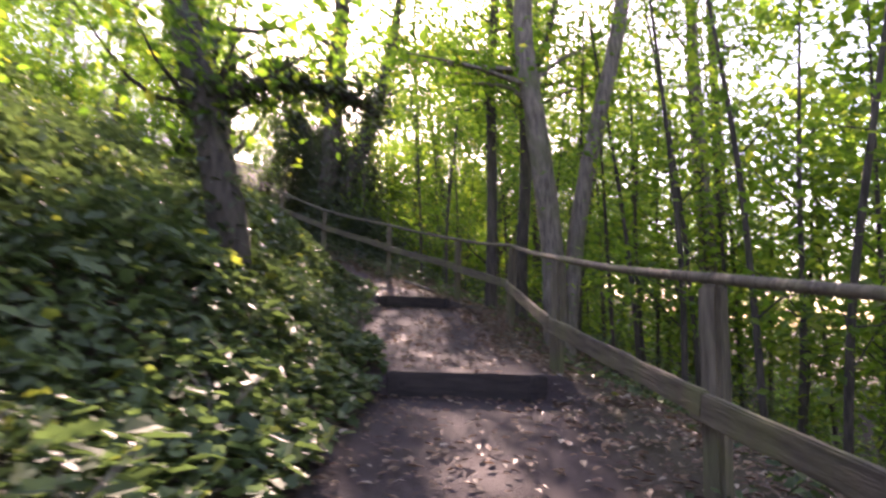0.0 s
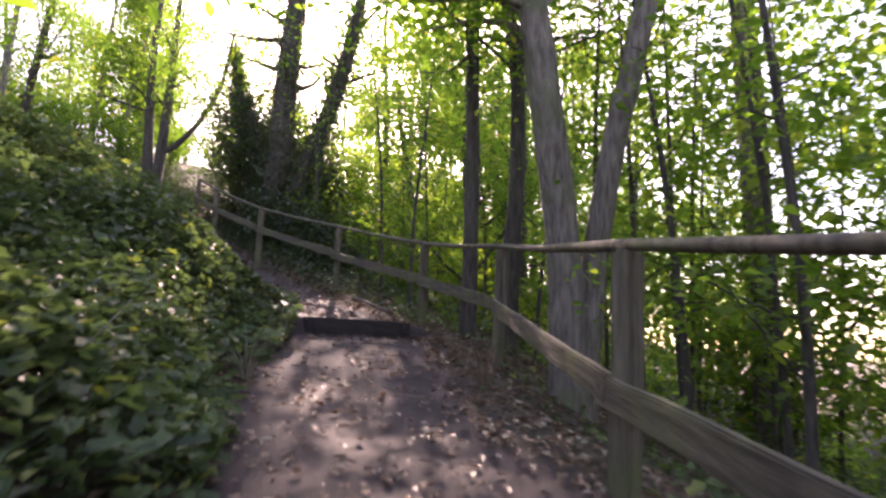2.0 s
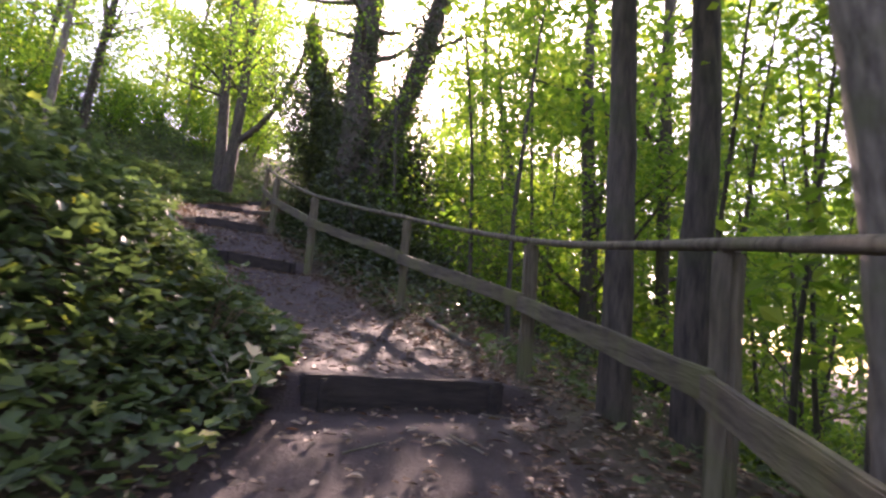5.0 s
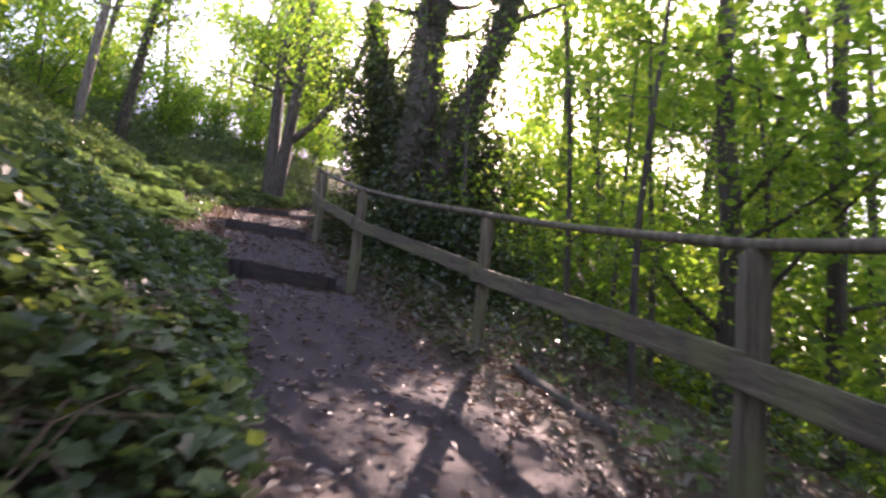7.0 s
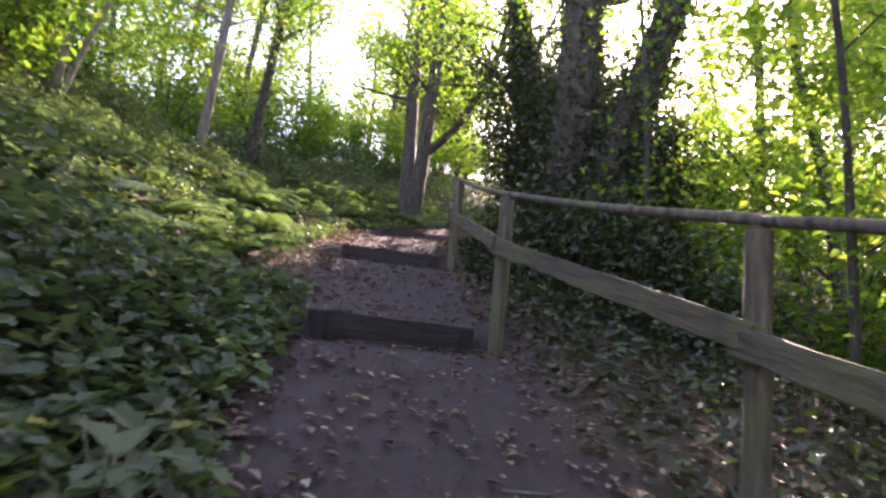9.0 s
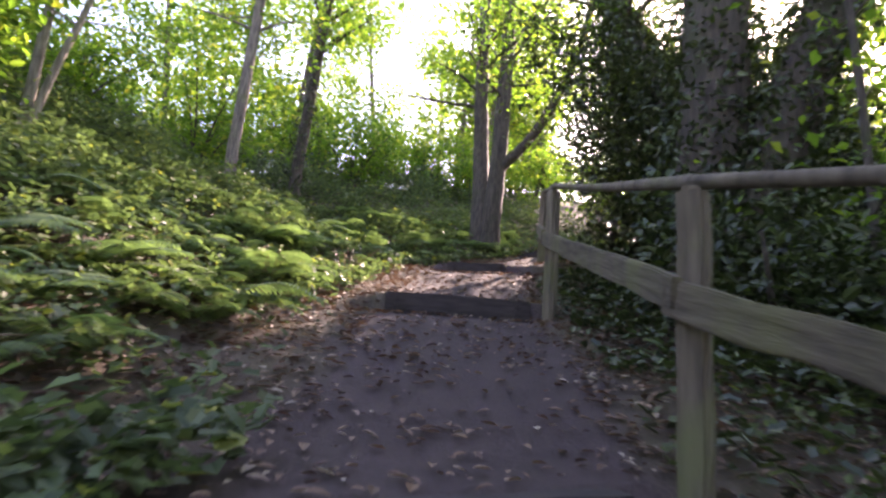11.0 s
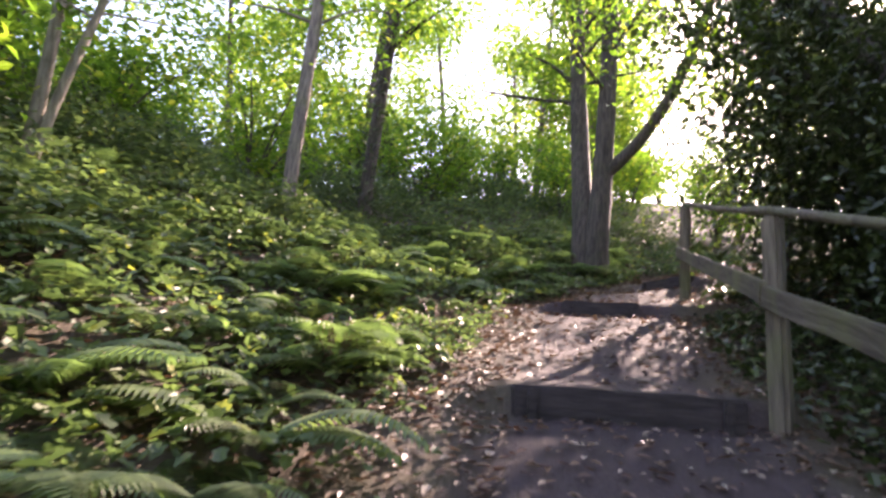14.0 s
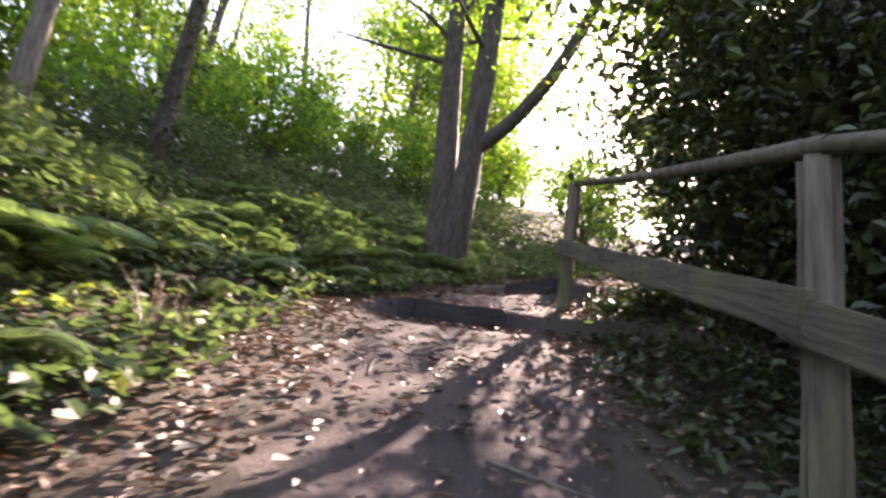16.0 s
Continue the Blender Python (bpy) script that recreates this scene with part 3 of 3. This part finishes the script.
# ---- brambles and ground plants ----
def carpet(name, n, box, density, height, size, mat, label, seed, up=0.5, lobed=False):
    r = np.random.default_rng(seed)
    x, y = r.uniform(box[0], box[2], n), r.uniform(box[1], box[3], n)
    s, d = along(x, y)
    keep = r.uniform(0, 1, n) < density(s, d, x, y)
    x, y, s, d = x[keep], y[keep], s[keep], d[keep]
    h = height(s, d, x, y)
    z = ground_z(x, y) + h * r.uniform(0.0, 1.0, len(x)) ** 0.6 + 0.02
    P = np.stack((x, y, z), 1)
    return tagged(new(name, leaves_mesh(name, P, size, mat, r, up, lobed)), label, "undergrowth", "", "stuff")


lump = lambda x, y: 0.5 + 0.5 * np.sin(x * 2.1 + 2 * np.sin(y * 1.3)) * np.sin(y * 1.9 + 1.5 * np.sin(x * 1.1))
carpet("bramble_thicket", 210000, (-6, -16, 8, 2.5), lambda s, d, x, y: np.where((s < 33) & (s > 12) & (d > 0.7), smooth(0.75, 1.3, d + 0.5 * lump(x, y)) * (1 - 0.75 * smooth(3.5, 7, d)), 0),
       lambda s, d, x, y: (0.22 + 0.5 * smooth(0.8, 2.4, d)) * (0.5 + 0.7 * lump(x, y)), 0.095, BRAMBLE, "grey-green bramble leaves heaped over the bank", 1, 0.5, True)
carpet("bank_undergrowth", 190000, (-26, -6, -1, 14), lambda s, d, x, y: np.where((s > 31) & (d > 1.1), smooth(1.0, 2.2, d + 1.3 * lump(x, y) - 0.5) * (1 - 0.7 * smooth(8, 15, d)), 0),
       lambda s, d, x, y: (0.2 + 0.75 * smooth(2.0, 7, d)) * (0.4 + 0.9 * lump(x * 1.3, y)), 0.08, BRAMBLE, "low green plants covering the sunlit bank", 2, 0.5, True)
carpet("slope_undergrowth", 95000, (-10, -12, 14, 14), lambda s, d, x, y: np.where((d < -1.5) & (s > 11), (0.25 + 0.75 * smooth(1.4, 4, -d)) * (0.15 + 0.85 * lump(x, y)), 0),
       lambda s, d, x, y: (0.12 + 0.7 * smooth(2.2, 5, -d)) * (0.4 + 0.8 * lump(x * 1.2, y * 1.1)), 0.085, BRAMBLE, "leafy undergrowth on the slope below the fence", 3, 0.45, True)
carpet("path_edge_plants", 32000, (-14, -14, 8, 10), lambda s, d, x, y: np.where((np.abs(d) > 1.0) & (d > -1.9) & (d < 2.7), 0.8 * smooth(0.45, 0.8, lump(x * 1.7, y * 1.7)), 0),
       lambda s, d, x, y: 0.16 + 0 * x, 0.07, BRAMBLE, "small green plants at the path's edge", 4, 0.6, True)
carpet("ivy_ground_cover", 60000, (-15, -2, -2, 12), lambda s, d, x, y: np.where((d < -0.85) & (d > -3.4) & (s > 27.5) & (s < 46), smooth(0.85, 1.3, -d + 0.5 * lump(x * 1.5, y * 1.5) - 0.2) * (0.25 + 0.75 * smooth(30, 33, s)), 0),
       lambda s, d, x, y: (0.08 + 0.3 * smooth(1.0, 1.9, -d)) * (0.4 + 0.8 * lump(x * 1.6, y * 1.6)), 0.08, IVY, "dark ivy and nettles under the fence", 6, 0.5, True)
carpet("leaf_litter", 240000, (-17, -16, 9, 12), lambda s, d, x, y: np.where(np.abs(d) < 0.7, 0.16 + 0.22 * lump(x * 1.4, y * 1.4), 0.8 * (1 - 0.8 * smooth(3, 8, np.abs(d)))),
       lambda s, d, x, y: 0.012 + 0 * x, 0.06, DRY, "dry brown fallen leaves", 5, 0.8)

# ---- ferns ----
def fern(at, fronds, size, seed):
    r = np.random.default_rng(seed)
    f = thing("fern", at, "green fern with arching feathery fronds", "fern", "ferns on the bank")
    for k in range(fronds):
        a = 2 * math.pi * k / fronds + r.normal(0, 0.2)
        L = size * r.uniform(0.75, 1.15)
        rise = r.uniform(0.5, 0.95)
        t = np.linspace(0.12, 1, 24)
        rad, z = L * t * 0.85, L * (rise * t - 0.62 * rise * t * t * 1.25)
        V, F = [], []
        side = np.array((-math.sin(a), math.cos(a), 0))
        for i, (q, h, tt) in enumerate(zip(rad, z, t)):
            c = np.array((math.cos(a) * q, math.sin(a) * q, h))
            w = L * 0.24 * math.sin(math.pi * min(1, tt * 0.92 + 0.06)) ** 0.8
            fw = np.array((math.cos(a), math.sin(a), 0)) * L * 0.034
            for sg in (-1, 1):
                n = len(V)
                V += [c - fw * 0.5, c + fw * 0.4, c + side * sg * w * 0.6 + fw * 0.95 + (0, 0, -0.02 * L), c + side * sg * w + fw * 1.1 + (0, 0, -0.06 * L), c + side * sg * w * 0.55 + fw * 0.0 + (0, 0, -0.02 * L)]
                F += [(n, n + 1, n + 2), (n, n + 2, n + 4), (n + 4, n + 2, n + 3)]
        piece("frond", mesh_of("frond", V, F, FERN), f)
    return f


proto = [fern((0, 0, 0), 9, 0.62, 3), fern((0, 0, 0), 7, 0.5, 4), fern((0, 0, 0), 10, 0.78, 5)]
r = np.random.default_rng(9)
spots = []
for _ in range(9000):
    if len(spots) >= 200:
        break
    x, y = r.uniform(-17, -2.5), r.uniform(-4, 10)
    s, d = (float(v[0]) for v in along(np.array([x]), np.array([y])))
    if s > 30 and 1.7 < d < 7.5 and all((x - a) ** 2 + (y - b) ** 2 > 0.2 for a, b in spots):
        spots.append((x, y))
for k, (x, y) in enumerate(spots):
    m = pose(x, y, gz(x, y) + 0.02, r.normal(0, 6), r.normal(0, 6), r.uniform(0, 360))
    if k < 3:
        proto[k].matrix_basis = m
    else:
        copy_thing(proto[k % 3], m)

# ---- small things ----
for pts, rad, lab in ((((-2.2, 1.95), (-1.55, 1.35), (-0.9, 0.85)), 0.06, "mossy fallen log beside the fence"), (((-1.5, 2.6), (-0.6, 1.7), (0.1, 1.3)), 0.05, "dead branch on the leaf litter"), (((3.9, -4.6), (3.3, -3.5), (2.9, -2.7)), 0.04, "dead branch in the undergrowth")):
    P = [(x, y, gz(x, y) + rad * 0.25) for x, y in pts]
    o = Vector(P[1])
    ob = new("fallen_log", tube_mesh("fallen_log", [tuple(Vector(p) - o) for p in P], (rad, rad * 1.1, rad * 0.7), BARK_DARK, 9, 0.1, 3))
    ob.location = o
    tagged(ob, lab, "log")


def leafy_plant(at, n, size, spread, label, seed, mat=FERN):
    r = np.random.default_rng(seed)
    o = thing("leafy_plant", at, label, "plant")
    for k in range(n):
        a = 2.4 * k
        tip = np.array((math.cos(a) * spread * r.uniform(0.4, 1), math.sin(a) * spread * r.uniform(0.4, 1), spread * r.uniform(0.7, 1.5)))
        piece("stalk", tube_mesh("stalk", ((0, 0, -0.03), tip * (0.4, 0.4, 0.6), tip), (0.006, 0.005, 0.003), BARK_PALE, 5, 0.03, k), o)
        P = np.array([tip * q + r.normal(0, 0.03, 3) for q in (0.65, 0.85, 1.0, 1.0)])
        for q in P:
            piece("leaf", leaves_mesh("leaf", q[None], size, mat, r, 0.6, True), o)
    return o


leafy_plant(foot(-0.32, 0.12), 9, 0.11, 0.22, "small bright green plant beside a fence post", 1)
for k, (x, y) in enumerate(((1.7, -7.9), (2.4, -9.0), (1.0, -6.4), (2.9, -10.2), (0.4, -4.4), (-0.6, -2.6), (-3.2, -0.6))):
    leafy_plant(foot(x, y), 10, 0.13, 0.3, "broad-leaved green plant at the foot of the bank", 20 + k, BRAMBLE)


# dry stalks hanging down the bank
def stalk_tuft(at, n, size, seed):
    r = np.random.default_rng(seed)
    o = thing("dry_stalks", at, "tuft of pale dry stalks on the bank", "dry grass", "dry stalks on the bank")
    for k in range(n):
        a = r.uniform(0, 2 * math.pi)
        t = np.array((math.cos(a), math.sin(a), 0)) * size * r.uniform(0.3, 0.9)
        piece("stalk", tube_mesh("stalk", ((0, 0, 0), t * 0.5 + (0, 0, size * r.uniform(0.5, 0.8)), t + (0, 0, size * r.uniform(0.1, 0.9))), (0.004, 0.0035, 0.002), DRY, 4, 0.0, k), o)
    return o


for k, (x, y) in enumerate(((-1.6, -2.0), (-1.2, -2.4), (-2.2, -1.6), (-6.4, 0.2), (-9.6, 2.4), (-10.6, 3.6), (2.0, -3.4), (-3.0, 3.6))):
    stalk_tuft(foot(x, y), 14, 0.5, 60 + k)

# twigs dropped on the path
r = np.random.default_rng(77)
for k in range(26):
    i = int(r.integers(2, 10))
    t = r.uniform(0, 1)
    x, y = LINE[i, :2] * (1 - t) + LINE[i + 1, :2] * t + r.normal(0, 0.6, 2)
    a, L = r.uniform(0, math.pi), r.uniform(0.12, 0.4)
    pts = [(x + math.cos(a) * L * q, y + math.sin(a) * L * q + 0.02 * q * q) for q in (-0.5, 0.05, 0.5)]
    P = [Vector((px, py, gz(px, py) + 0.006)) for px, py in pts]
    ob = new("twig", tube_mesh("twig", [tuple(p - P[1]) for p in P], (0.006, 0.005, 0.003), BARK_PALE, 5, 0.1, k))
    ob.location = P[1]
    tagged(ob, "thin dry twig lying on the path", "twig", "twigs on the path")
